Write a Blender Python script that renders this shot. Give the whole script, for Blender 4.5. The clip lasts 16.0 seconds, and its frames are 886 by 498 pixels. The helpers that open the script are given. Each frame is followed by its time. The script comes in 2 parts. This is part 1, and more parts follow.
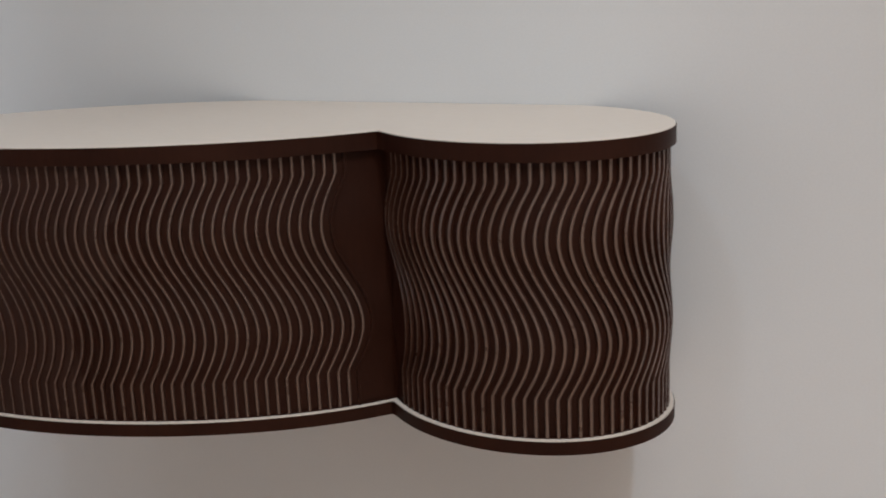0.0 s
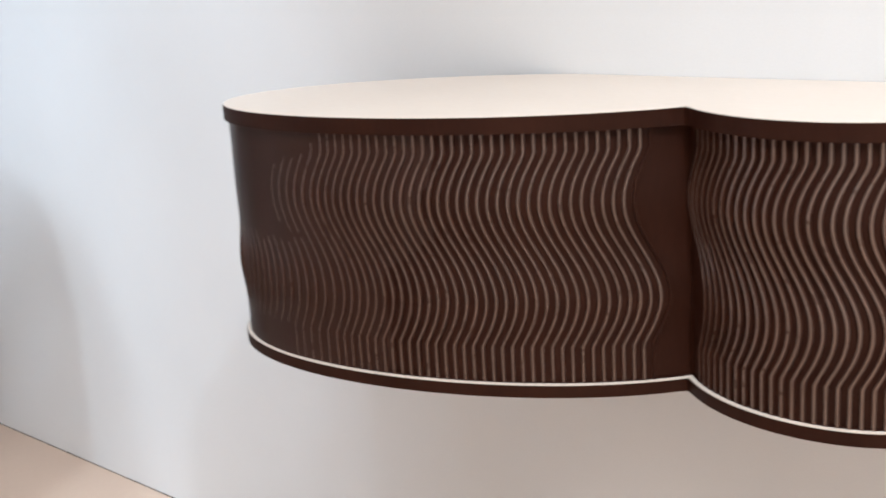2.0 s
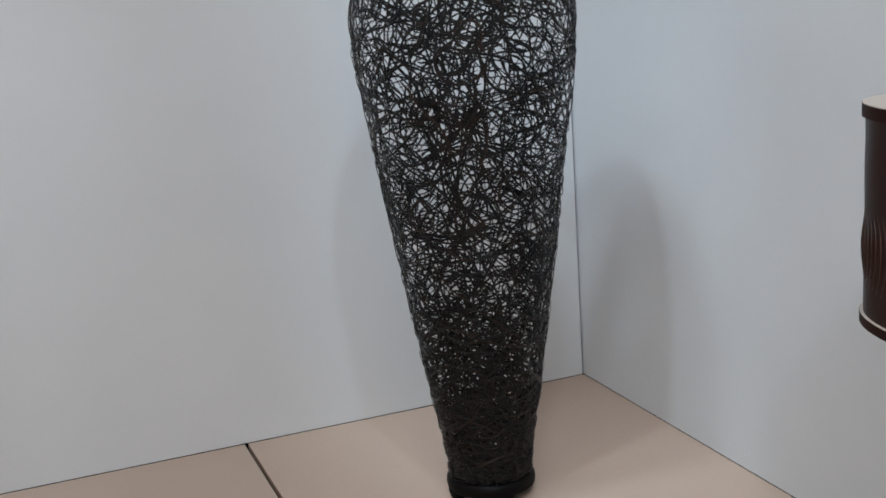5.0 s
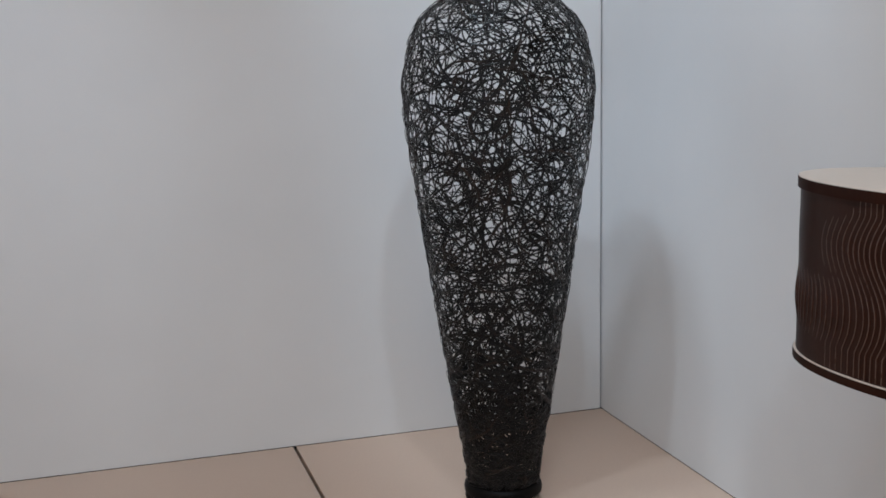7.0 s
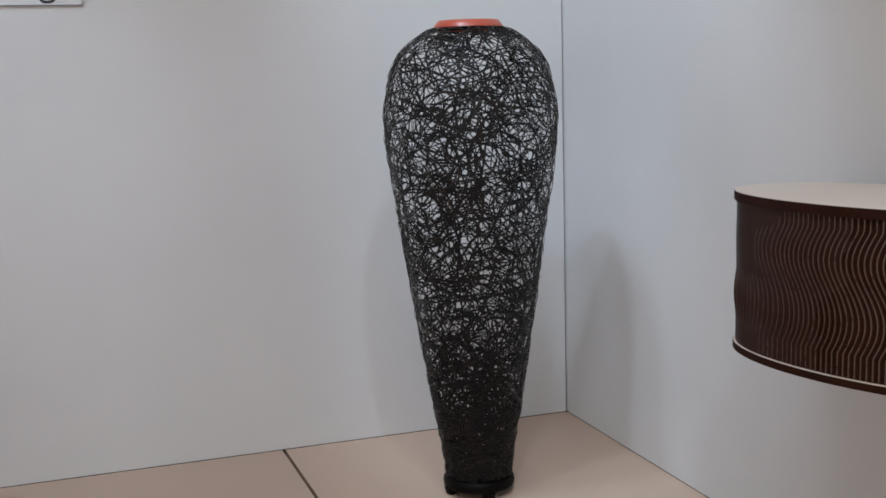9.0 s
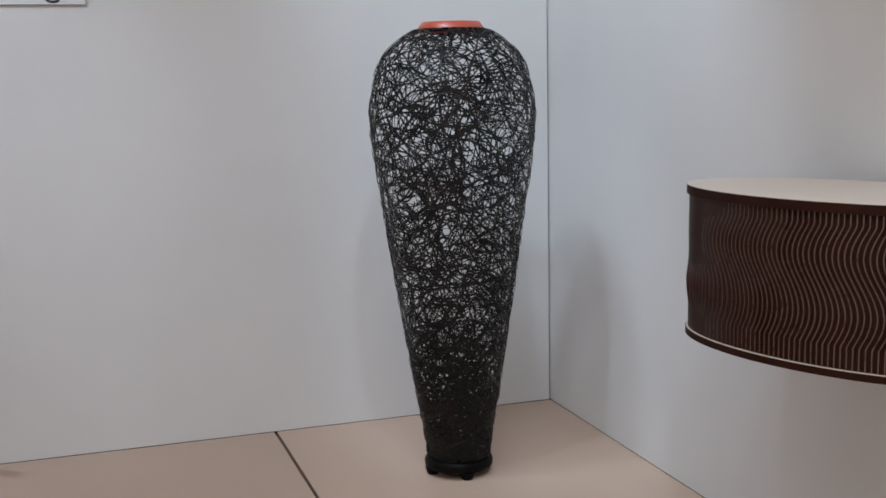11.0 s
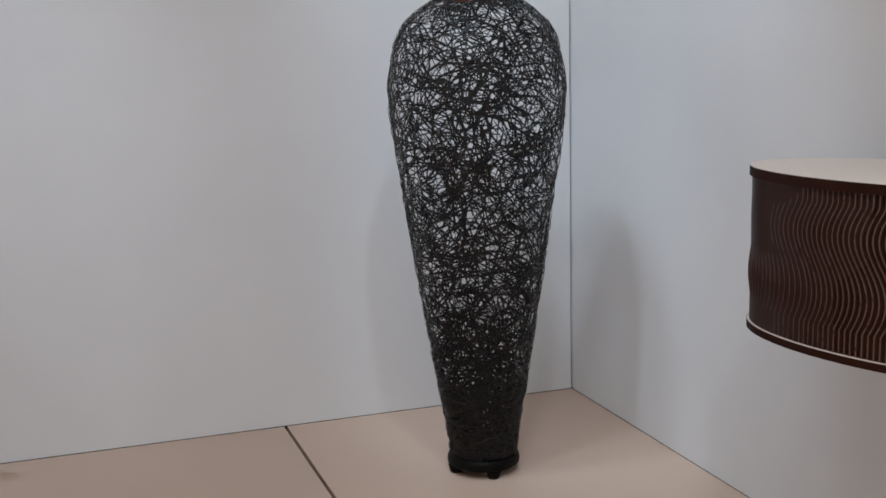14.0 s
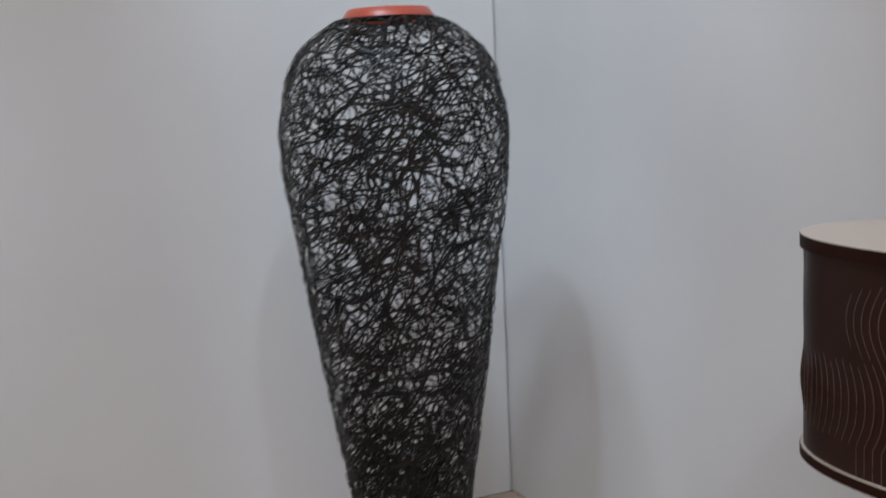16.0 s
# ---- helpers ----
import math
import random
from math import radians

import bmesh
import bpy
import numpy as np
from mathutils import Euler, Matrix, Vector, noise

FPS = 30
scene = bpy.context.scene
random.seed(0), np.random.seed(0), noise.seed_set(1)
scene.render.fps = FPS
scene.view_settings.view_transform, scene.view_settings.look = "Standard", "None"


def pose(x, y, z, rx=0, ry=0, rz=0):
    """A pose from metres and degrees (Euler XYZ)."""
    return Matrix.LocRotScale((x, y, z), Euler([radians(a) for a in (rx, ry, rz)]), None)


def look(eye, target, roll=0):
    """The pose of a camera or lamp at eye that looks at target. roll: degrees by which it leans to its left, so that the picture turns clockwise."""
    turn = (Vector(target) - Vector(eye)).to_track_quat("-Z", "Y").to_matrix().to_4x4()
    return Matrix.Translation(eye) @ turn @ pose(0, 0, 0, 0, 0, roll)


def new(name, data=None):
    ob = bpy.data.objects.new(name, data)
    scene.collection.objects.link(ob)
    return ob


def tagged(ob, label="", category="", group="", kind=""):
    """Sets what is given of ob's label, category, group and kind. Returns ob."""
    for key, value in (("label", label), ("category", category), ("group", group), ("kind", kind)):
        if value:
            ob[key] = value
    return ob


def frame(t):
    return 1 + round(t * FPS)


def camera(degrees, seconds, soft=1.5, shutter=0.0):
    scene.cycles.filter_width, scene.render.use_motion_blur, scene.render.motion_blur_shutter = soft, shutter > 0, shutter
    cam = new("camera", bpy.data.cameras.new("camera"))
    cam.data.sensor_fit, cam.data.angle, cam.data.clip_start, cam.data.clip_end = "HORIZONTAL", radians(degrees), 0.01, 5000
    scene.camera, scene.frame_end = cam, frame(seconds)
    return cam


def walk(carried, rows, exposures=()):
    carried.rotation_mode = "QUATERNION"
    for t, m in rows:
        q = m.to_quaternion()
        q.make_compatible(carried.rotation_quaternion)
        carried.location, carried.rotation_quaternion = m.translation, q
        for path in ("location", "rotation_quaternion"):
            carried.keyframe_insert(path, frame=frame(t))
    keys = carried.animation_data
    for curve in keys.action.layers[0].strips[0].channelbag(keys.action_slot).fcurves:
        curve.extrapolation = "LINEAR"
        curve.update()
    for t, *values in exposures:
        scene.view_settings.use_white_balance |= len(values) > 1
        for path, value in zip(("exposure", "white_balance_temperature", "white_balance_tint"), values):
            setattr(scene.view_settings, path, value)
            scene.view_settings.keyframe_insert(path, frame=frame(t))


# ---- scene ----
cam = camera(42.1, 16.0, soft=1.7, shutter=0.4)
PATH = [
    (0, (-1.85, -3.975, 1.607), (-0.112, -3.113, 1.123), -2.5),
    (0.5, (-1.854, -3.977, 1.617), (-0.171, -3.025, 1.106), -2.7),
    (1, (-1.874, -3.988, 1.619), (-0.26, -2.925, 1.105), -3.4),
    (1.5, (-1.871, -3.99, 1.619), (-0.341, -2.809, 1.106), -3.4),
    (2, (-1.875, -3.991, 1.617), (-0.432, -2.701, 1.111), -3.7),
    (2.5, (-1.93, -3.979, 1.626), (-0.624, -2.555, 1.111), -3.9),
    (3, (-1.978, -3.983, 1.612), (-0.9, -2.54, 1.086), -2.4),
    (3.5, (-2.03, -3.981, 1.619), (-1.059, -2.333, 1.035), -2.2),
    (4, (-2.047, -3.979, 1.613), (-1.208, -2.251, 1.056), -1.7),
    (4.5, (-2.08, -4.032, 1.625), (-1.319, -2.247, 1.141), -2.6),
    (5, (-2.175, -4.133, 1.652), (-1.481, -2.312, 1.204), -4.0),
    (7.5, (-2.288, -4.851, 1.719), (-1.708, -2.964, 1.399), -1.1),
    (8, (-2.376, -4.939, 1.738), (-1.745, -3.064, 1.445), -1.1),
    (8.5, (-2.422, -5.058, 1.728), (-1.777, -3.194, 1.4), -1.6),
    (9, (-2.432, -5.121, 1.722), (-1.78, -3.255, 1.416), -1.6),
    (11.5, (-2.366, -5.42, 1.715), (-1.766, -3.536, 1.413), -0.8),
    (12, (-2.403, -5.429, 1.735), (-1.883, -3.52, 1.444), -1.5),
    (12.5, (-2.409, -5.422, 1.714), (-1.905, -3.512, 1.4), -1.3),
    (13, (-2.4, -5.347, 1.72), (-1.857, -3.447, 1.41), -1.2),
    (13.5, (-2.419, -5.207, 1.71), (-1.824, -3.319, 1.428), -1.1),
    (14, (-2.421, -5.032, 1.718), (-1.773, -3.173, 1.365), -1.4),
    (14.5, (-2.336, -4.842, 1.676), (-1.658, -2.989, 1.352), -1.6),
    (15, (-2.222, -4.619, 1.705), (-1.577, -2.751, 1.399), -0.2),
    (15.5, (-2.157, -4.381, 1.687), (-1.496, -2.526, 1.334), -1.8),
    (16, (-2.162, -4.042, 1.699), (-1.323, -2.251, 1.408), -2.6),
]
EXPOSURES = [(0.0, -0.68, 6450, 10), (0.5, -0.12, 6450, 10), (1.0, 0.14, 6480, 10), (1.5, 0.26, 6450, 10), (2.0, 0.33, 6420, 11), (2.5, 0.30, 6400, 11), (3.0, 0.00, 6350, 11),
             (3.5, -0.25, 6330, 10), (4.0, -0.45, 6300, 9), (5.0, -0.59, 6220, 8), (8.0, -0.71, 6380, 12), (12.5, -0.67, 6370, 12), (15.0, -0.74, 6400, 12), (16.0, -0.79, 6410, 12)]
walk(cam, [(t, look(eye, target, roll)) for t, eye, target, roll in PATH], EXPOSURES)

# ---- light ----
CEILING = 4.6
world = bpy.data.worlds.new("world")
scene.world = world
world.use_nodes = True
world.node_tree.nodes["Background"].inputs[0].default_value = (0.7, 0.8, 1.0, 1)
world.node_tree.nodes["Background"].inputs[1].default_value = 0.05


def spot(energy, place, target, cone, size, color):
    data = bpy.data.lights.new("unseen_spot", "SPOT")
    data.energy, data.spot_size, data.spot_blend = energy, radians(cone), 0.8
    data.shadow_soft_size, data.color = size, color
    ob = new("unseen_spot", data)
    ob.matrix_world = look(place, target)
    return ob


# unseen area lamp, added as soft fill
def fill_light(energy, place, size, color):
    data = bpy.data.lights.new("fill_panel", "AREA")
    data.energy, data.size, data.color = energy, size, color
    ob = new("fill_panel", data)
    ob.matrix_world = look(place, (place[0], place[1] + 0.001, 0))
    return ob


COOL = (0.69, 0.85, 1.0)
spot(172, (-1.48, -3.35, 4.45), (-0.60, -0.4, 1.1), 56, 0.07, COOL)
spot(305, (-2.05, -1.55, 4.45), (0.0, -0.55, 1.2), 54, 0.22, COOL)
spot(250, (-2.25, -2.30, 4.45), (-0.85, -0.9, 1.6), 28, 0.10, COOL)
spot(320, (-1.95, -5.00, 4.45), (-1.0, -3.0, 0.0), 54, 0.09, COOL)
spot(85, (-2.40, -3.00, 4.45), (-0.75, -2.75, 0.0), 58, 0.09, COOL)
spot(410, (-4.00, -2.60, 4.45), (-3.55, 0.0, 1.7), 60, 0.1, (0.62, 0.81, 1.0))
# two spots added on the out-of-view walls, so that they bounce fill light
spot(650, (-4.20, -4.60, 4.45), (-6.0, -4.2, 1.0), 90, 0.3, COOL)
spot(520, (-3.00, -6.00, 4.45), (-2.6, -8.0, 0.9), 90, 0.3, COOL)
# added ambient fill from above, warm so that the shaded parts turn warm
fill_light(136, (-3.0, -5.6, 4.5), 2.8, (1.0, 0.925, 0.85))


# ---- materials ----
def material(name, rough=0.6, metal=0.0, spec=0.5):
    m = bpy.data.materials.new(name)
    m.use_nodes = True
    b = m.node_tree.nodes["Principled BSDF"]
    b.inputs["Roughness"].default_value = rough
    b.inputs["Metallic"].default_value = metal
    b.inputs["Specular IOR Level"].default_value = spec
    return m, m.node_tree, b


def varied(name, low, high, scale=6.0, rough=0.6, fine=180.0, bump=0.1, distance=0.001, stretch=(1, 1, 1), spec=0.5, rough_span=0.12):
    """A surface whose colour drifts between two tones at two scales, with a fine relief."""
    m, t, b = material(name, rough, spec=spec)
    n, link = t.nodes, t.links.new
    coord = n.new("ShaderNodeTexCoord")
    mapping = n.new("ShaderNodeMapping")
    mapping.inputs["Scale"].default_value = stretch
    link(coord.outputs["Object"], mapping.inputs["Vector"])
    big = n.new("ShaderNodeTexNoise")
    big.inputs["Scale"].default_value, big.inputs["Detail"].default_value = scale, 5
    small = n.new("ShaderNodeTexNoise")
    small.inputs["Scale"].default_value, small.inputs["Detail"].default_value = fine, 3
    for tex in (big, small):
        link(mapping.outputs["Vector"], tex.inputs["Vector"])
    mix = n.new("ShaderNodeMix")
    mix.data_type = "FLOAT"
    mix.inputs[0].default_value = 0.35
    link(big.outputs["Fac"], mix.inputs[2])
    link(small.outputs["Fac"], mix.inputs[3])
    ramp = n.new("ShaderNodeValToRGB")
    ramp.color_ramp.elements[0].position, ramp.color_ramp.elements[1].position = 0.3, 0.7
    ramp.color_ramp.elements[0].color, ramp.color_ramp.elements[1].color = (*low, 1), (*high, 1)
    link(mix.outputs[0], ramp.inputs["Fac"])
    link(ramp.outputs["Color"], b.inputs["Base Color"])
    span = n.new("ShaderNodeMapRange")
    span.inputs["To Min"].default_value, span.inputs["To Max"].default_value = rough - rough_span, rough + rough_span
    link(big.outputs["Fac"], span.inputs["Value"])
    link(span.outputs["Result"], b.inputs["Roughness"])
    bumps = n.new("ShaderNodeBump")
    bumps.inputs["Strength"].default_value, bumps.inputs["Distance"].default_value = bump, distance
    link(small.outputs["Fac"], bumps.inputs["Height"])
    link(bumps.outputs["Normal"], b.inputs["Normal"])
    return m


WALL = varied("white_wall_paint", (0.70, 0.705, 0.71), (0.76, 0.762, 0.765), 1.7, 0.7, 260, 0.12)
BOUNCE_WALL = varied("warm_bounce_paint", (0.72, 0.67, 0.61), (0.76, 0.71, 0.65), 1.4, 0.8, 160)
FLOOR = varied("beige_laminate", (0.62, 0.445, 0.335), (0.68, 0.50, 0.385), 2.2, 0.45, 140, 0.06, stretch=(1, 0.35, 1))
CEIL = varied("ceiling_paint", (0.55, 0.56, 0.58), (0.6, 0.61, 0.62), 1.2, 0.8, 120)
GAP = varied("dark_gap", (0.012, 0.011, 0.010), (0.02, 0.018, 0.016), 9, 0.9, 90)
STAIN = varied("dark_brown_stain", (0.018, 0.0049, 0.0025), (0.030, 0.0092, 0.0048), 9, 0.5, 160, 0.15, stretch=(1, 1, 0.2), spec=0.10)
SLAT = varied("stained_slat_face", (0.032, 0.0102, 0.0058), (0.048, 0.0172, 0.0100), 14, 0.42, 220, 0.1, stretch=(1, 1, 0.3), spec=0.25)
SATIN = varied("satin_brown_stain", (0.022, 0.0080, 0.0052), (0.033, 0.0128, 0.0086), 14, 0.40, 220, 0.08, stretch=(1, 1, 0.3), spec=0.16)
SLAT_EDGE = varied("pale_ply_edge", (0.082, 0.047, 0.034), (0.120, 0.073, 0.054), 30, 0.29, 320, 0.1, spec=0.8, rough_span=0.06)
CREAM = varied("cream_top_veneer", (0.70, 0.60, 0.51), (0.77, 0.67, 0.58), 3, 0.42, 200, 0.05, stretch=(1, 0.25, 1))


def strand_material():
    """Black lacquer over cane: most strands black, some browned to imitate warm bounced light, with a soft sheen."""
    m, t, b = material("black_lacquered_strand", 0.3, spec=0.29)
    n, link = t.nodes, t.links.new
    island = n.new("ShaderNodeNewGeometry")
    grain = n.new("ShaderNodeTexNoise")
    grain.inputs["Scale"].default_value, grain.inputs["Detail"].default_value = 26, 4
    coord = n.new("ShaderNodeTexCoord")
    link(coord.outputs["Object"], grain.inputs["Vector"])
    add = n.new("ShaderNodeMath")
    add.operation = "MULTIPLY_ADD"
    add.inputs[1].default_value, add.inputs[2].default_value = 0.45, -0.22
    link(grain.outputs["Fac"], add.inputs[0])
    total = n.new("ShaderNodeMath")
    link(island.outputs["Random Per Island"], total.inputs[0])
    link(add.outputs[0], total.inputs[1])
    ramp = n.new("ShaderNodeValToRGB")
    ramp.color_ramp.elements[0].position, ramp.color_ramp.elements[0].color = 0.0, (0.0026, 0.0028, 0.0034, 1)
    ramp.color_ramp.elements[1].position, ramp.color_ramp.elements[1].color = 1.0, (0.024, 0.014, 0.010, 1)
    mid = ramp.color_ramp.elements.new(0.8)
    mid.color = (0.0052, 0.0046, 0.0048, 1)
    link(total.outputs[0], ramp.inputs["Fac"])
    link(ramp.outputs["Color"], b.inputs["Base Color"])
    bumps = n.new("ShaderNodeBump")
    bumps.inputs["Strength"].default_value, bumps.inputs["Distance"].default_value = 0.3, 0.0008
    fine = n.new("ShaderNodeTexNoise")
    fine.inputs["Scale"].default_value = 300
    link(coord.outputs["Object"], fine.inputs["Vector"])
    link(fine.outputs["Fac"], bumps.inputs["Height"])
    link(bumps.outputs["Normal"], b.inputs["Normal"])
    return m


STRAND = strand_material()
BASE = varied("black_lacquer", (0.003, 0.0026, 0.0025), (0.006, 0.0045, 0.004), 12, 0.45, 180, 0.08, spec=0.08)
RED = varied("vermilion_lacquer", (0.37, 0.066, 0.038), (0.44, 0.088, 0.050), 12, 0.35, 150, 0.05)
ASH = varied("pale_ash_wood", (0.42, 0.255, 0.175), (0.55, 0.36, 0.26), 8, 0.5, 130, 0.15, stretch=(1, 1, 0.12))
END_GRAIN = varied("grey_end_grain", (0.12, 0.10, 0.10), (0.19, 0.165, 0.16), 40, 0.7, 300, 0.2)
SEAT = varied("black_leather", (0.008, 0.009, 0.009), (0.018, 0.019, 0.018), 14, 0.42, 260, 0.3)
SIGN = varied("white_sign_board", (0.74, 0.75, 0.77), (0.78, 0.79, 0.81), 3, 0.5, 150, 0.03)
SIGN_EDGE = varied("grey_sign_edge", (0.20, 0.21, 0.22), (0.27, 0.28, 0.29), 8, 0.5, 150)
INK = varied("dark_blue_lettering", (0.008, 0.011, 0.024), (0.014, 0.018, 0.034), 20, 0.5, 200)


# ---- mesh helpers ----
def smooth(bm, angle=35):
    for face in bm.faces:
        face.smooth = True
    for edge in bm.edges:
        if len(edge.link_faces) == 2 and edge.calc_face_angle(0) > radians(angle):
            edge.smooth = False


def part(name, bm, mats, parent=None, label=""):
    """One bmesh as one mesh object, under a thing or a part."""
    me = bpy.data.meshes.new(name)
    bmesh.ops.recalc_face_normals(bm, faces=bm.faces[:])
    smooth(bm)
    bm.to_mesh(me)
    bm.free()
    for m in mats if isinstance(mats, (list, tuple)) else (mats,):
        me.materials.append(m)
    ob = new(name, me)
    ob.parent = parent
    return tagged(ob, label)


def box(bm, lo, hi, bevel=0.0):
    m = Matrix.Translation([(a + b) / 2 for a, b in zip(lo, hi)]) @ Matrix.Diagonal([b - a for a, b in zip(lo, hi)] + [1])
    verts = bmesh.ops.create_cube(bm, size=1, matrix=m)["verts"]
    if bevel:
        edges = list({e for v in verts for e in v.link_edges})
        bmesh.ops.bevel(bm, geom=edges, offset=bevel, segments=2, affect="EDGES", profile=0.6)
    return bm


def block(name, lo, hi, mat, parent=None, label="", bevel=0.0):
    return part(name, box(bmesh.new(), lo, hi, bevel), mat, parent, label)


def lathe(bm, profile, steps=64, closed=False):
    """Turns (radius, height) pairs round the z axis."""
    rings = [[bm.verts.new((r * math.cos(k * math.tau / steps), r * math.sin(k * math.tau / steps), z)) for k in range(steps)] for r, z in profile]
    pairs = list(zip(rings, rings[1:]))
    if closed:
        pairs.append((rings[-1], rings[0]))
    for a, b in pairs:
        for k in range(steps):
            bm.faces.new((a[k], a[(k + 1) % steps], b[(k + 1) % steps], b[k]))
    return bm


def thing(name, place, label, category, group=""):
    ob = new(name)
    ob.location = place
    ob.empty_display_size = 0.1
    return tagged(ob, label, category, group)


def structure(ob, label):
    return tagged(ob, label, kind="structure")


# ---- the room ----
SEAM = 0.0075       # open joint between the two wall boards
JOINT = -1.455     # line of the joint in the floor
WEST, SOUTH = -6.0, -8.0

north = structure(new("wall_north"), "white painted back wall of the display bay")
block("wall_board", (WEST, 0, 0.002), (-SEAM, 0.03, CEILING), WALL, north)
block("backing", (WEST, 0.045, -0.12), (0.16, 0.12, CEILING), GAP, north)
east = structure(new("wall_east"), "white painted side wall carrying the cabinet")
block("wall_board", (0, SOUTH, 0.002), (0.03, 0.04, CEILING), WALL, east)
block("backing", (0.034, SOUTH, -0.12), (0.12, 0.045, CEILING), GAP, east)
# unseen walls added to close the room; their warm paint tints the bounce
structure(block("unseen_wall_west", (WEST - 0.1, SOUTH, -0.12), (WEST, 0.12, CEILING), BOUNCE_WALL), "unseen closing wall, tinted warm for its bounced light")
structure(block("unseen_wall_south", (WEST, SOUTH - 0.1, -0.12), (0.12, SOUTH, CEILING), BOUNCE_WALL), "unseen closing wall, tinted warm for its bounced light")
structure(block("ceiling", (WEST - 0.1, SOUTH - 0.1, CEILING), (0.12, 0.12, CEILING + 0.1), CEIL), "plain pale ceiling")

floor = structure(new("floor"), "beige laminate floor boards with a dark joint")
block("floor_board", (JOINT + 0.007, SOUTH, -0.03), (-0.001, -0.002, 0), FLOOR, floor, bevel=0.0015)
block("floor_board", (JOINT - 2.2, SOUTH, -0.03), (JOINT - 0.007, -0.002, 0), FLOOR, floor, bevel=0.0015)
block("floor_board", (WEST, SOUTH, -0.03), (JOINT - 2.21, -0.002, 0), FLOOR, floor, bevel=0.0015)
block("underlay", (WEST, SOUTH, -0.12), (0.03, 0.044, -0.032), GAP, floor)


# ---- the tall woven vase ----
VASE = (-0.808, -0.845, 0.0)
PROFILE = [(0.134, 0.072), (0.139, 0.13), (0.149, 0.209), (0.1735, 0.336), (0.213, 0.587), (0.2498, 0.833), (0.2848, 1.076), (0.3215, 1.314),
           (0.3377, 1.455), (0.342, 1.55), (0.3262, 1.665), (0.3057, 1.734), (0.2762, 1.787), (0.2212, 1.837), (0.165, 1.874), (0.130, 1.886)]

# arc length along the profile, so that strands run evenly over the shoulder too
PROF_R, PROF_Z = np.array(PROFILE).T
PROF_S = np.concatenate([[0], np.cumsum(np.hypot(np.diff(PROF_R), np.diff(PROF_Z)))])


def strand(verts, faces, rng, spot_s, spot_theta, length, width):
    """One bent flat cane that wanders over the vase's surface: some nearly straight, some curled."""
    total, step, ring = PROF_S[-1], 0.016, 6
    s, theta = spot_s * total, spot_theta
    heading = rng.gauss(0, 0.45) + rng.choice((0, math.pi)) if rng.random() < 0.75 - 0.65 * spot_s else rng.uniform(0, math.tau)
    lift, tone = rng.uniform(-0.007, 0.004), rng.uniform(0, math.tau)
    curve = rng.gauss(0, 13) if rng.random() < 0.45 else rng.gauss(0, 3)
    points, outs = [], []
    for k in range(max(int(length / step), 3)):
        r = max(float(np.interp(s, PROF_S, PROF_R)), 0.05)
        z = float(np.interp(s, PROF_S, PROF_Z))
        dr = float(np.interp(s + 0.02, PROF_S, PROF_R)) - float(np.interp(s - 0.02, PROF_S, PROF_R))
        dz = float(np.interp(s + 0.02, PROF_S, PROF_Z)) - float(np.interp(s - 0.02, PROF_S, PROF_Z))
        out = Vector((dz * math.cos(theta), dz * math.sin(theta), -dr)).normalized()
        wobble = lift + 0.003 * math.sin(k * 0.5 + tone)
        points.append(Vector((r * math.cos(theta), r * math.sin(theta), z)) + out * wobble)
        outs.append(out)
        heading += (curve + rng.gauss(0, 9)) * step
        ds = math.sin(heading) * step
        if not 0.004 < s + ds < total - 0.004:
            heading = -heading
            ds = -ds
        s += ds
        theta += math.cos(heading) * step / r
    first = len(verts)
    for k, p in enumerate(points):
        along = (points[min(k + 1, len(points) - 1)] - points[max(k - 1, 0)]).normalized()
        side = along.cross(outs[k]).normalized()
        out = side.cross(along)
        taper = 0.5 if k in (0, len(points) - 1) else 1.0
        for j in range(ring):
            a = math.tau * j / ring
            verts.append(p + (side * math.cos(a) * width + out * math.sin(a) * width * 0.42) * taper)
    for k in range(len(points) - 1):
        for j in range(ring):
            a, b = first + k * ring + j, first + k * ring + (j + 1) % ring
            faces.append((a, b, b + ring, a + ring))


def woven(name, seed, metres, low, high, lengths, widths, parent):
    """A layer of strands between two shares of the height, by the metres of cane in it."""
    rng = random.Random(seed)
    verts, faces = [], []
    k, used = 0, 0.0
    while used < metres:
        # even spread round the vase and up its side, as many to each patch of surface
        k += 1
        u = low + (high - low) * ((k * 0.7548777 + rng.uniform(-0.03, 0.03)) % 1)
        a = (k * 0.5698403 + rng.uniform(-0.03, 0.03)) % 1 * math.tau
        if rng.random() * 0.345 > float(np.interp(u * PROF_S[-1], PROF_S, PROF_R)):
            continue
        length = rng.uniform(*lengths)
        used += length
        strand(verts, faces, rng, u, a, length, rng.uniform(*widths))
    me = bpy.data.meshes.new(name)
    me.from_pydata(verts, [], faces)
    me.polygons.foreach_set("use_smooth", [True] * len(faces))
    me.materials.append(STRAND)
    ob = new(name, me)
    ob.parent = parent
    return tagged(ob, kind="stuff")


vase = thing("woven_vase", VASE, "tall black vase of tangled lacquered strands with a red rim", "vase")
woven("woven_body", 3, 455, 0.0, 1.0, (0.12, 0.5), (0.0015, 0.0039), vase)
woven("shoulder_weave", 9, 45, 0.55, 1.0, (0.08, 0.3), (0.0015, 0.0032), vase)
woven("lower_weave", 5, 105, 0.0, 0.50, (0.10, 0.4), (0.0017, 0.0036), vase)
woven("foot_weave", 7, 75, 0.0, 0.27, (0.10, 0.35), (0.0017, 0.0034), vase)
woven("foot_binding", 8, 36, 0.0, 0.12, (0.10, 0.3), (0.0017, 0.0034), vase)
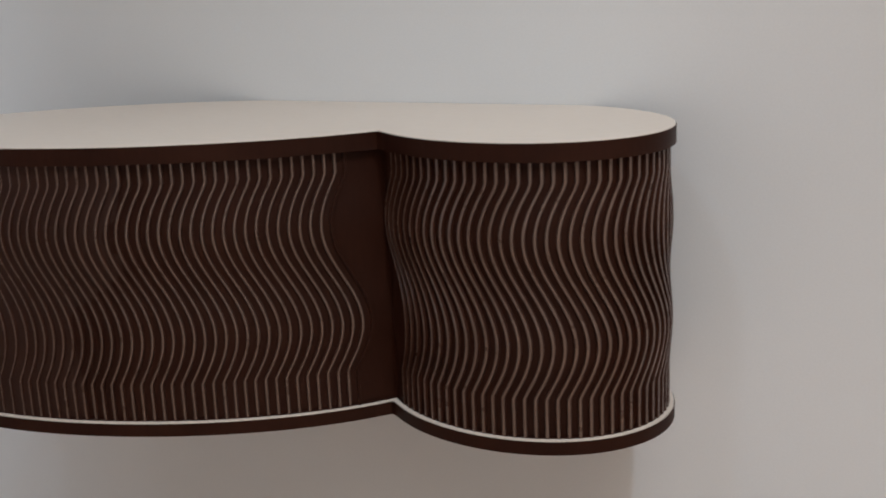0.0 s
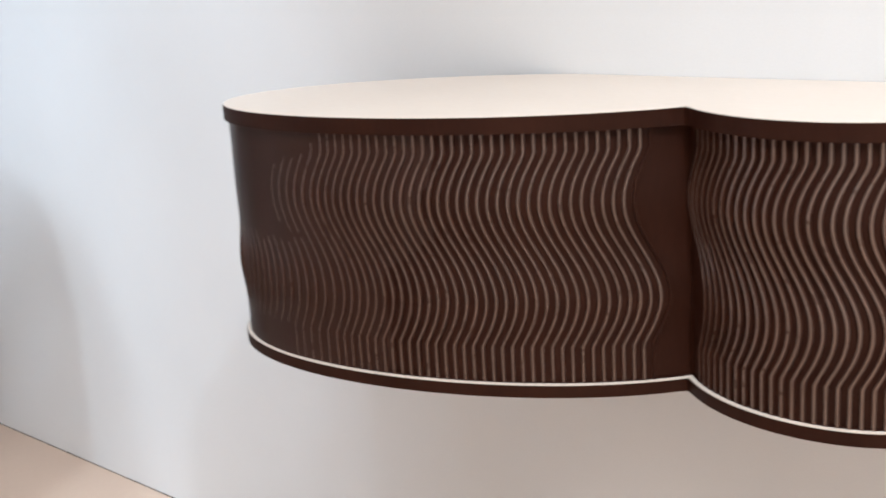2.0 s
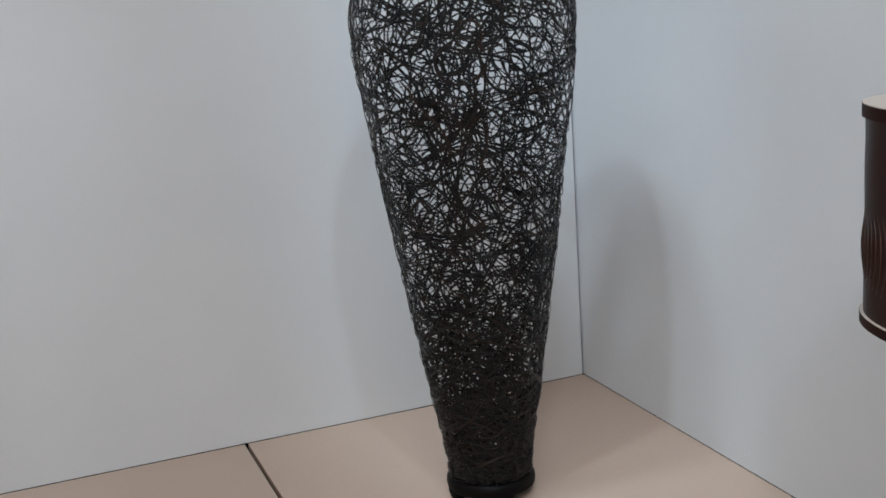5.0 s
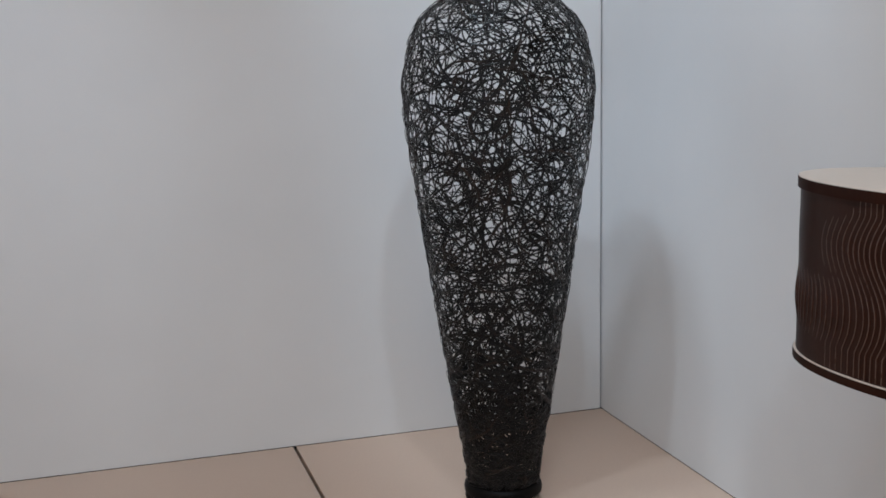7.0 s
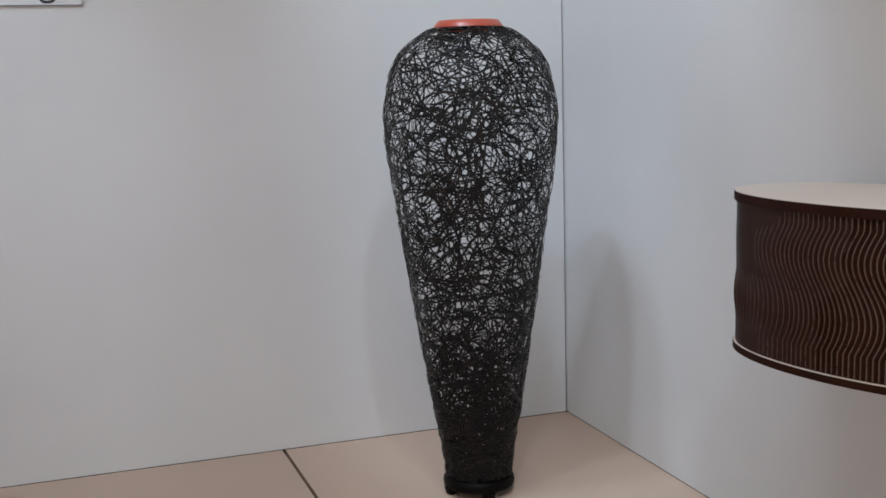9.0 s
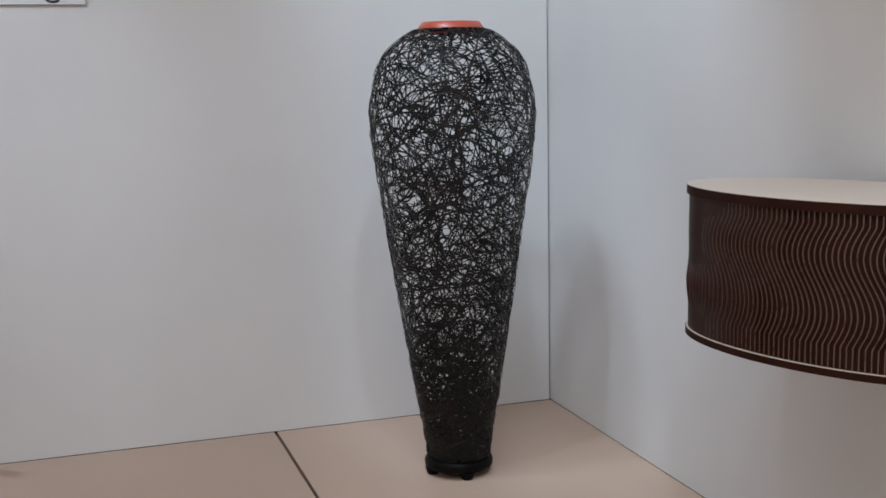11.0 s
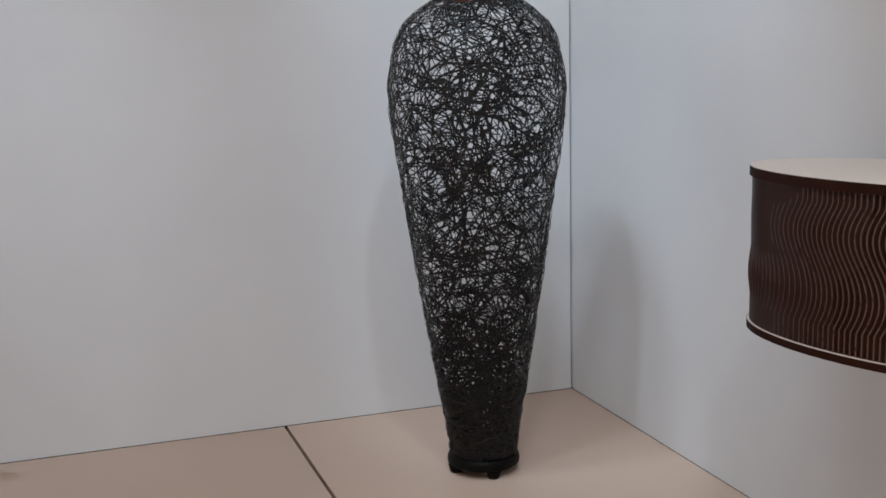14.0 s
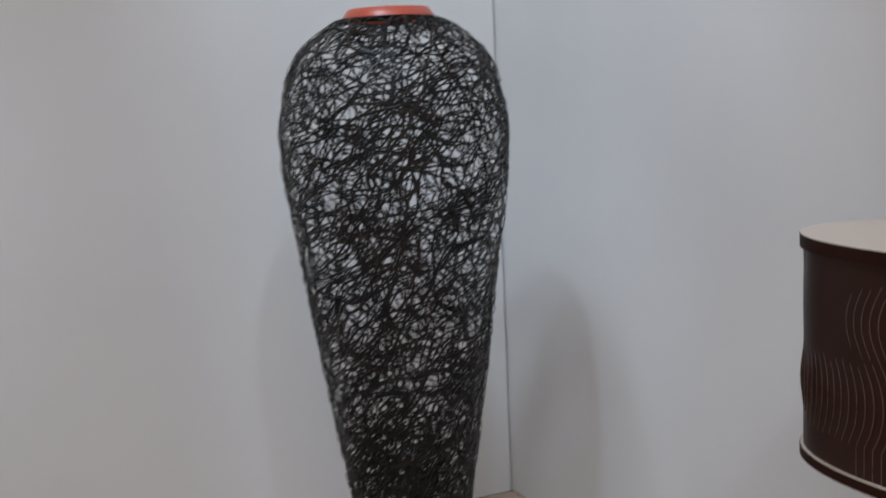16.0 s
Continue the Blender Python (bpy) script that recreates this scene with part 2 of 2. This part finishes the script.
rim = part("rim", lathe(bmesh.new(), [(0.138, 1.882), (0.1345, 1.892), (0.120, 1.912), (0.116, 1.914), (0.111, 1.911), (0.113, 1.882), (0.121, 1.874)], 72, True), RED, vase, "vermilion lacquered rim")
part("collar", lathe(bmesh.new(), [(0.140, 1.8785), (0.144, 1.883), (0.140, 1.887), (0.130, 1.886), (0.124, 1.876), (0.130, 1.872)], 72, True), BASE, vase)
part("base_ring", lathe(bmesh.new(), [(0.02, 0.030), (0.138, 0.030), (0.1455, 0.036), (0.1475, 0.050), (0.1455, 0.062), (0.139, 0.072), (0.132, 0.076), (0.02, 0.076)], 72, True), BASE, vase, "black lacquered base ring")
for k in range(4):
    a = radians(-92 + 90 * k)
    bm = bmesh.new()
    lathe(bm, [(0.001, 0.0), (0.021, 0.0), (0.025, 0.004), (0.028, 0.016), (0.031, 0.028), (0.032, 0.0315), (0.001, 0.0315)], 16)
    foot = part("foot", bm, BASE, vase)
    foot.location = (0.118 * math.cos(a), 0.118 * math.sin(a), 0)


# ---- the wall-hung cabinet ----
TOP, LIP = 1.362, 0.923
LOBES = [((-0.288, -2.692), 0.510, 0.278, 109.8), ((-0.200, -3.297), 0.2030, 0.2515, -15.0)]   # centre, half-axes, turn
NOTCH = Vector((-0.328, -3.110))


def lobe_points(lobe, inset, count):
    (cx, cy), a, b, turn = lobe
    c, s = math.cos(radians(turn)), math.sin(radians(turn))
    a, b = a - inset, b - inset
    out = []
    for k in range(count):
        u, v = a * math.cos(k * math.tau / count), b * math.sin(k * math.tau / count)
        out.append(Vector((cx + u * c - v * s, cy + u * s + v * c)))
    return out


def inside(p, lobe, inset):
    (cx, cy), a, b, turn = lobe
    c, s = math.cos(radians(turn)), math.sin(radians(turn))
    x, y = p.x - cx, p.y - cy
    return ((x * c + y * s) / (a - inset)) ** 2 + ((-x * s + y * c) / (b - inset)) ** 2 < 1


def lobe_arc(index, inset, count=720):
    """The stretch of one lobe's outline that lies outside the other lobe, from the front notch round to the back."""
    pts = lobe_points(LOBES[index], inset, count)
    keep = [not inside(p, LOBES[1 - index], inset) for p in pts]
    start = next(k for k in range(count) if keep[k] and not keep[k - 1])
    arc = []
    for k in range(count):
        if not keep[(start + k) % count]:
            break
        arc.append(pts[(start + k) % count])
    if (arc[0] - NOTCH).length > (arc[-1] - NOTCH).length:
        arc.reverse()
    return arc


def outline(inset, every=6):
    """Closed plan of the cabinet: both lobes, with a straight back across the rear hollow."""
    left, right = lobe_arc(0, inset), lobe_arc(1, inset)
    left = left[:max(range(len(left)), key=lambda k: left[k].x) + 1]
    right = right[:max(range(len(right)), key=lambda k: right[k].x) + 1]
    plan = left[::every] + [left[-1]] + [right[-1]] + right[::-1][every::every]
    return [Vector((min(p.x, -0.001), p.y)) for p in plan]


def prism(bm, plan, z0, z1, bevel=0.0):
    low = [bm.verts.new((p.x, p.y, z0)) for p in plan]
    high = [bm.verts.new((p.x, p.y, z1)) for p in plan]
    n = len(plan)
    bottom, top = bm.faces.new(low[::-1]), bm.faces.new(high)
    sides = [bm.faces.new((low[k], low[(k + 1) % n], high[(k + 1) % n], high[k])) for k in range(n)]
    if bevel:
        bmesh.ops.bevel(bm, geom=list(top.edges) + list(bottom.edges), offset=bevel, segments=2, affect="EDGES", profile=0.5)
    return bottom, top, sides


WAVE_TOP, WAVE_LENGTH, WAVE = 1.300, 0.315, 0.028
PITCH, SLAT_W, SLAT_D, INSET = 0.0163, 0.0038, 0.0075, 0.008


def sway(z):
    """How far a slat runs aside at a height: straight ends and one full wave between them."""
    u = (WAVE_TOP - z) / WAVE_LENGTH
    return -WAVE * math.sin(math.tau * u) if 0 < u < 1 else 0.0


def bulge(z):
    """How far the front swells out at a height: two soft swellings, one above the other."""
    u = (WAVE_TOP - z) / WAVE_LENGTH
    return 0.0045 * (0.5 - 0.5 * math.cos(2 * math.tau * u)) if 0 < u < 1 else 0.0


def swollen(bm, plan, z0, z1, levels=44):
    """A closed body on a plan, its sides swelling with the height."""
    n = len(plan)
    out = []
    for k in range(n):
        t = (plan[(k + 1) % n] - plan[k - 1]).normalized()
        out.append(Vector((t.y, -t.x)))
    area = sum(plan[k - 1].x * plan[k].y - plan[k].x * plan[k - 1].y for k in range(n))
    turn = 1 if area > 0 else -1
    rings = []
    for j in range(levels + 1):
        z = z0 + (z1 - z0) * j / levels
        ring = []
        for p, d in zip(plan, out):
            q = p + d * turn * (bulge(z) if p.x < -0.01 else 0.0)
            ring.append(bm.verts.new((min(q.x, -0.001), q.y, z)))
        rings.append(ring)
    for a, b in zip(rings, rings[1:]):
        for k in range(n):
            bm.faces.new((a[k], a[(k + 1) % n], b[(k + 1) % n], b[k]))
    bm.faces.new(rings[0][::-1])
    bm.faces.new(rings[-1])


def arc_table(index, inset):
    pts = lobe_arc(index, inset)
    run = [0.0]
    for a, b in zip(pts, pts[1:]):
        run.append(run[-1] + (b - a).length)
    return pts, run


def on_arc(table, s):
    pts, run = table
    x = float(np.interp(s, run, [p.x for p in pts]))
    y = float(np.interp(s, run, [p.y for p in pts]))
    k = min(max(int(np.searchsorted(run, s)), 1), len(pts) - 1)
    tangent = (pts[k] - pts[k - 1]).normalized()
    return Vector((x, y)), tangent


def slat(table, start, towards, centre, parent, edge=None, width=SLAT_W, share=0.0):
    """One wavy upright slat with a paler front edge."""
    bm = bmesh.new()
    z0, z1, count = LIP - 0.001, TOP - 0.028, 40
    rings = []
    for k in range(count + 1):
        z = z0 + (z1 - z0) * k / count
        p, tangent = on_arc(table, start + towards * sway(z))
        normal = Vector((tangent.y, -tangent.x))
        if normal.dot(p - centre) < 0:
            normal = -normal
        p = p + normal * (bulge(z) + end_bump(z, share))
        rings.append([bm.verts.new((q.x, q.y, z)) for q in (
            p - tangent * width / 2 - normal * SLAT_D, p - tangent * width / 2 - normal * 0.0006, p - tangent * width * 0.36,
            p + tangent * width * 0.36, p + tangent * width / 2 - normal * 0.0006, p + tangent * width / 2 - normal * SLAT_D)])
    for a, b in zip(rings, rings[1:]):
        for j in range(6):
            face = bm.faces.new((a[j], a[(j + 1) % 6], b[(j + 1) % 6], b[j]))
            face.material_index = 1 if j == 2 else 0
    bm.faces.new(rings[0][::-1])
    bm.faces.new(rings[-1])
    return part("slat", bm, (SLAT, edge or SLAT_EDGE), parent)


PLAIN_FROM = 33   # from this slat of the long lobe on a smooth cheek swallows them but for their swollen middle


def end_bump(z, share):
    """The smooth end dips above its swollen band."""
    return share * (0.002 * math.exp(-((z - 1.06) / 0.05) ** 2) - 0.004 * math.exp(-((z - 1.221) / 0.05) ** 2))


def cheek(table, start, stop, centre, parent):
    """Smooth stained skin that rises out of the grooves and closes the long lobe's end."""
    bm = bmesh.new()
    across, levels = 60, 44
    front, back = [], []
    for i in range(across + 1):
        s = start + (stop - start) * i / across
        p, tangent = on_arc(table, s)
        normal = Vector((tangent.y, -tangent.x))
        if normal.dot(p - centre) < 0:
            normal = -normal
        col_f, col_b = [], []
        for j in range(levels + 1):
            z = LIP + (TOP - 0.0285 - LIP) * j / levels
            lower = min(max((1.17 - z) / 0.07, 0.0), 1.0)
            rise = min(max((s - start - 0.10 * lower) / 0.25, 0.0), 1.0) ** 0.8
            band = math.exp(-((z - 1.062) / 0.062) ** 4)
            depth = 0.0062 * (1 - rise) - 0.0004 * rise * (1 - band) + 0.0024 * band * rise
            q = p + normal * (bulge(z) - depth + end_bump(z, rise))
            w = p + normal * (bulge(z) - 0.0085)
            col_f.append(bm.verts.new((min(q.x, -0.002), q.y, z)))
            col_b.append(bm.verts.new((min(w.x, -0.0015), w.y, z)))
        front.append(col_f)
        back.append(col_b)
    for grid in (front, back):
        for a, b in zip(grid, grid[1:]):
            for j in range(levels):
                bm.faces.new((a[j], b[j], b[j + 1], a[j + 1]))
    for i in (0, across):
        for j in range(levels):
            bm.faces.new((front[i][j], front[i][j + 1], back[i][j + 1], back[i][j]))
    for j in (0, levels):
        for i in range(across):
            bm.faces.new((front[i][j], back[i][j], back[i + 1][j], front[i + 1][j]))
    return part("cheek", bm, SATIN, parent, "smooth satin brown end skin")


cabinet = thing("wall_cabinet", (0, 0, 0), "dark brown two-lobed wall cabinet with wavy upright slats and cream top", "cabinet")
bm = bmesh.new()
prism(bm, outline(0.0), TOP - 0.028, TOP - 0.0015, 0.0012)
top_board = part("top_board", bm, STAIN, cabinet, "dark stained top board edge")
bm = bmesh.new()
prism(bm, outline(0.0012), TOP - 0.0014, TOP)
part("top_veneer", bm, CREAM, top_board, "smooth cream veneer on the top")
bm = bmesh.new()
swollen(bm, outline(INSET + SLAT_D - 0.002, 5), LIP - 0.001, TOP - 0.0285)
part("carcass", bm, STAIN, cabinet, "dark stained curved body")
bm = bmesh.new()
prism(bm, outline(0.0), LIP - 0.022, LIP - 0.0015, 0.0012)
bottom_board = part("bottom_board", bm, STAIN, cabinet, "dark stained bottom board edge")
bm = bmesh.new()
prism(bm, outline(0.0012), LIP - 0.0014, LIP)
part("lip_veneer", bm, CREAM, bottom_board, "cream veneer lip")
bm = bmesh.new()
prism(bm, outline(INSET + 0.0015), LIP - 0.0005, LIP + 0.002)
part("slat_shoe", bm, STAIN, cabinet)
block("wall_mount", (-0.05, -3.35, LIP + 0.03), (0.0, -2.55, TOP - 0.06), STAIN, cabinet)
for index, first, towards in ((0, 0.077, -1), (1, 0.034, 1)):
    table = arc_table(index, INSET)
    count = int((table[1][-1] - first - 0.05) / PITCH)
    if index == 0:
        slat(table, first - PITCH, towards, Vector(LOBES[0][0]), cabinet, STAIN)   # beside the notch: dark stain on its front edge stands in for shade
    place = first
    for k in range(count):
        if on_arc(table, place)[0].x > -0.03:
            break
        if index == 0:
            slat(table, place, towards, Vector(LOBES[0][0]), cabinet, None, max(0.0043 - 0.00014 * max(k - 22, 0), 0.0020), min(max(k - PLAIN_FROM, 0) / 6, 1.0))
        else:
            slat(table, place, towards, Vector(LOBES[1][0]), cabinet, None, min(0.0026 + 0.0004 * k, 0.0056))
        place += PITCH if index or k < PLAIN_FROM else 0.0205
    if index == 0:
        cheek(table, first + (PLAIN_FROM - 14) * PITCH, table[1][-1] - 0.02, Vector(LOBES[0][0]), cabinet)


# ---- the armchair ----
def tube(bm, path, radii, ring=14, flat=1.0):
    """A round rod along a path; flat squeezes it across."""
    rings = []
    for k, p in enumerate(path):
        along = (path[min(k + 1, len(path) - 1)] - path[max(k - 1, 0)]).normalized()
        side = along.cross(Vector((0, 1, 0.01))).normalized()
        up = side.cross(along)
        rings.append([bm.verts.new(p + side * math.cos(j * math.tau / ring) * radii[k] + up * math.sin(j * math.tau / ring) * radii[k] * flat) for j in range(ring)])
    for a, b in zip(rings, rings[1:]):
        for j in range(ring):
            bm.faces.new((a[j], a[(j + 1) % ring], b[(j + 1) % ring], b[j]))
    return bm.faces.new(rings[0][::-1]), bm.faces.new(rings[-1])


def armchair(place):
    chair = thing("armchair", place, "pale ash armchair with black leather seat and bowed crest rail", "chair")
    wide, seat_z = 0.205, 0.425
    for sx in (-1, 1):
        # back leg: splayed below the seat, nearly upright above it
        way = [Vector((sx * (wide + 0.040), 0.03, 0.0)), Vector((sx * (wide + 0.026), 0.015, 0.12)), Vector((sx * (wide + 0.008), 0.0, 0.3)), Vector((sx * (wide - 0.008), -0.005, 0.40)),
               Vector((sx * (wide - 0.016), -0.005, 0.46)), Vector((sx * (wide - 0.020), 0.0, 0.55)), Vector((sx * (wide - 0.020), 0.01, 0.66))]
        bm = bmesh.new()
        tube(bm, way, [0.0165, 0.0205, 0.0255, 0.0285, 0.0275, 0.0265, 0.0255])
        part("leg", bm, ASH, chair)
        way = [Vector((sx * (wide + 0.01), -0.44, 0.0)), Vector((sx * (wide - 0.01), -0.42, 0.2)), Vector((sx * (wide - 0.03), -0.40, 0.41))]
        bm = bmesh.new()
        tube(bm, way, [0.0165, 0.022, 0.026])
        part("leg", bm, ASH, chair)
    # crest rail, bowed towards the wall, with sawn ends
    bm = bmesh.new()
    n = 18
    rings = []
    for k in range(n + 1):
        u = -1 + 2 * k / n
        x, y = u * (wide + 0.105), 0.040 - 0.055 * u * u
        half, thick = 0.0265, 0.0165
        lean = 0.010
        rings.append([bm.verts.new((x + 0.004 * (1 if u > 0 else -1) * (1 if w > 0 else -1), y + v + (lean if w > 0 else 0), 0.682 + w)) for v, w in (
            (-thick, -half * 0.7), (-thick * 0.8, -half), (thick * 0.8, -half), (thick, -half * 0.7), (thick, half * 0.6), (thick * 0.5, half), (-thick * 0.5, half), (-thick, half * 0.6))])
    for a, b in zip(rings, rings[1:]):
        for j in range(8):
            bm.faces.new((a[j], a[(j + 1) % 8], b[(j + 1) % 8], b[j]))
    for ring in (rings[0][::-1], rings[-1]):
        bm.faces.new(ring).material_index = 1
    part("crest_rail", bm, (ASH, END_GRAIN), chair, "bowed pale ash crest rail with dark sawn ends")
    # seat frame and the round-cornered pad
    for lo, hi in (((-wide, -0.025, 0.375), (wide, 0.012, 0.415)), ((-wide + 0.02, -0.42, 0.375), (wide - 0.02, -0.385, 0.412)),
                   ((-wide + 0.012, -0.40, 0.378), (-wide + 0.04, 0.0, 0.413)), ((wide - 0.04, -0.40, 0.378), (wide - 0.012, 0.0, 0.413))):
        block("seat_rail", lo, hi, ASH, chair, bevel=0.006)
    bm = bmesh.new()
    rings = []
    for scale, z in ((0.97, 0.413), (1.0, 0.418), (1.0, 0.436), (0.96, 0.444), (0.6, 0.438), (0.1, 0.434)):
        ring = []
        for k in range(48):
            a = k * math.tau / 48
            c, s = math.cos(a), math.sin(a)
            x = (wide + 0.024) * math.copysign(abs(c) ** 0.3, c)
            y = 0.200 * math.copysign(abs(s) ** 0.3, s)
            ring.append(bm.verts.new((x * scale, -0.222 + y * scale, z)))
        rings.append(ring)
    for a, b in zip(rings, rings[1:]):
        for k in range(48):
            bm.faces.new((a[k], a[(k + 1) % 48], b[(k + 1) % 48], b[k]))
    bm.faces.new(rings[0][::-1])
    bm.faces.new(rings[-1])
    part("seat", bm, SEAT, chair, "black leather seat pad")
    return chair


chair = armchair((-3.106, -0.424, 0.0))
chair.rotation_euler = (0, 0, radians(-25))


# ---- the sign on the wall ----
sign = thing("wall_sign", (-2.205, 0.0, 2.032), "white wall sign board with dark blue lettering and thin grey edge", "sign")
block("board", (-1.15, -0.010, 0.004), (-0.003, -0.0005, 0.36), SIGN, sign)
for name, lo, hi in (("edge_strip", (-1.15, -0.013, 0.0), (0.0, -0.0005, 0.0038)), ("edge_strip", (-0.0028, -0.013, 0.004), (0.0, -0.0005, 0.36))):
    block(name, lo, hi, SIGN_EDGE, sign)
text = bpy.data.curves.new("lettering", "FONT")
text.body, text.size, text.align_x = "ure Design", 0.16, "RIGHT"
text.extrude = 0.0008
letters = new("lettering", text)
letters.parent = sign
letters.location, letters.rotation_euler = (-0.024, -0.0112, 0.048), (radians(90), 0, 0)
bpy.context.view_layer.update()
flat = bpy.data.meshes.new_from_object(letters.evaluated_get(bpy.context.evaluated_depsgraph_get()))
bpy.data.objects.remove(letters)
flat.materials.clear()
flat.materials.append(INK)

whole = bmesh.new()
whole.from_mesh(flat)
left = set(whole.verts)
islands = []
while left:
    group, queue = set(), [left.pop()]
    while queue:
        v = queue.pop()
        group.add(v)
        for e in v.link_edges:
            o = e.other_vert(v)
            if o in left:
                left.remove(o)
                queue.append(o)
    islands.append(group)
# strokes that overlap sideways belong to one letter (the dot of an i)
islands.sort(key=lambda g: min(v.co.x for v in g))
glyphs = []
for g in islands:
    if glyphs and min(v.co.x for v in g) < max(v.co.x for v in glyphs[-1]) - 0.002:
        glyphs[-1] |= g
    else:
        glyphs.append(set(g))
for g in glyphs:
    bm = bmesh.new()
    seen = {v: bm.verts.new(v.co) for v in g}
    for face in whole.faces:
        if face.verts[0] in g:
            bm.faces.new([seen[v] for v in face.verts])
    letter = part("letter", bm, INK, sign)
    letter.location, letter.rotation_euler = (-0.024, -0.0112, 0.046), (radians(90), 0, 0)
whole.free()
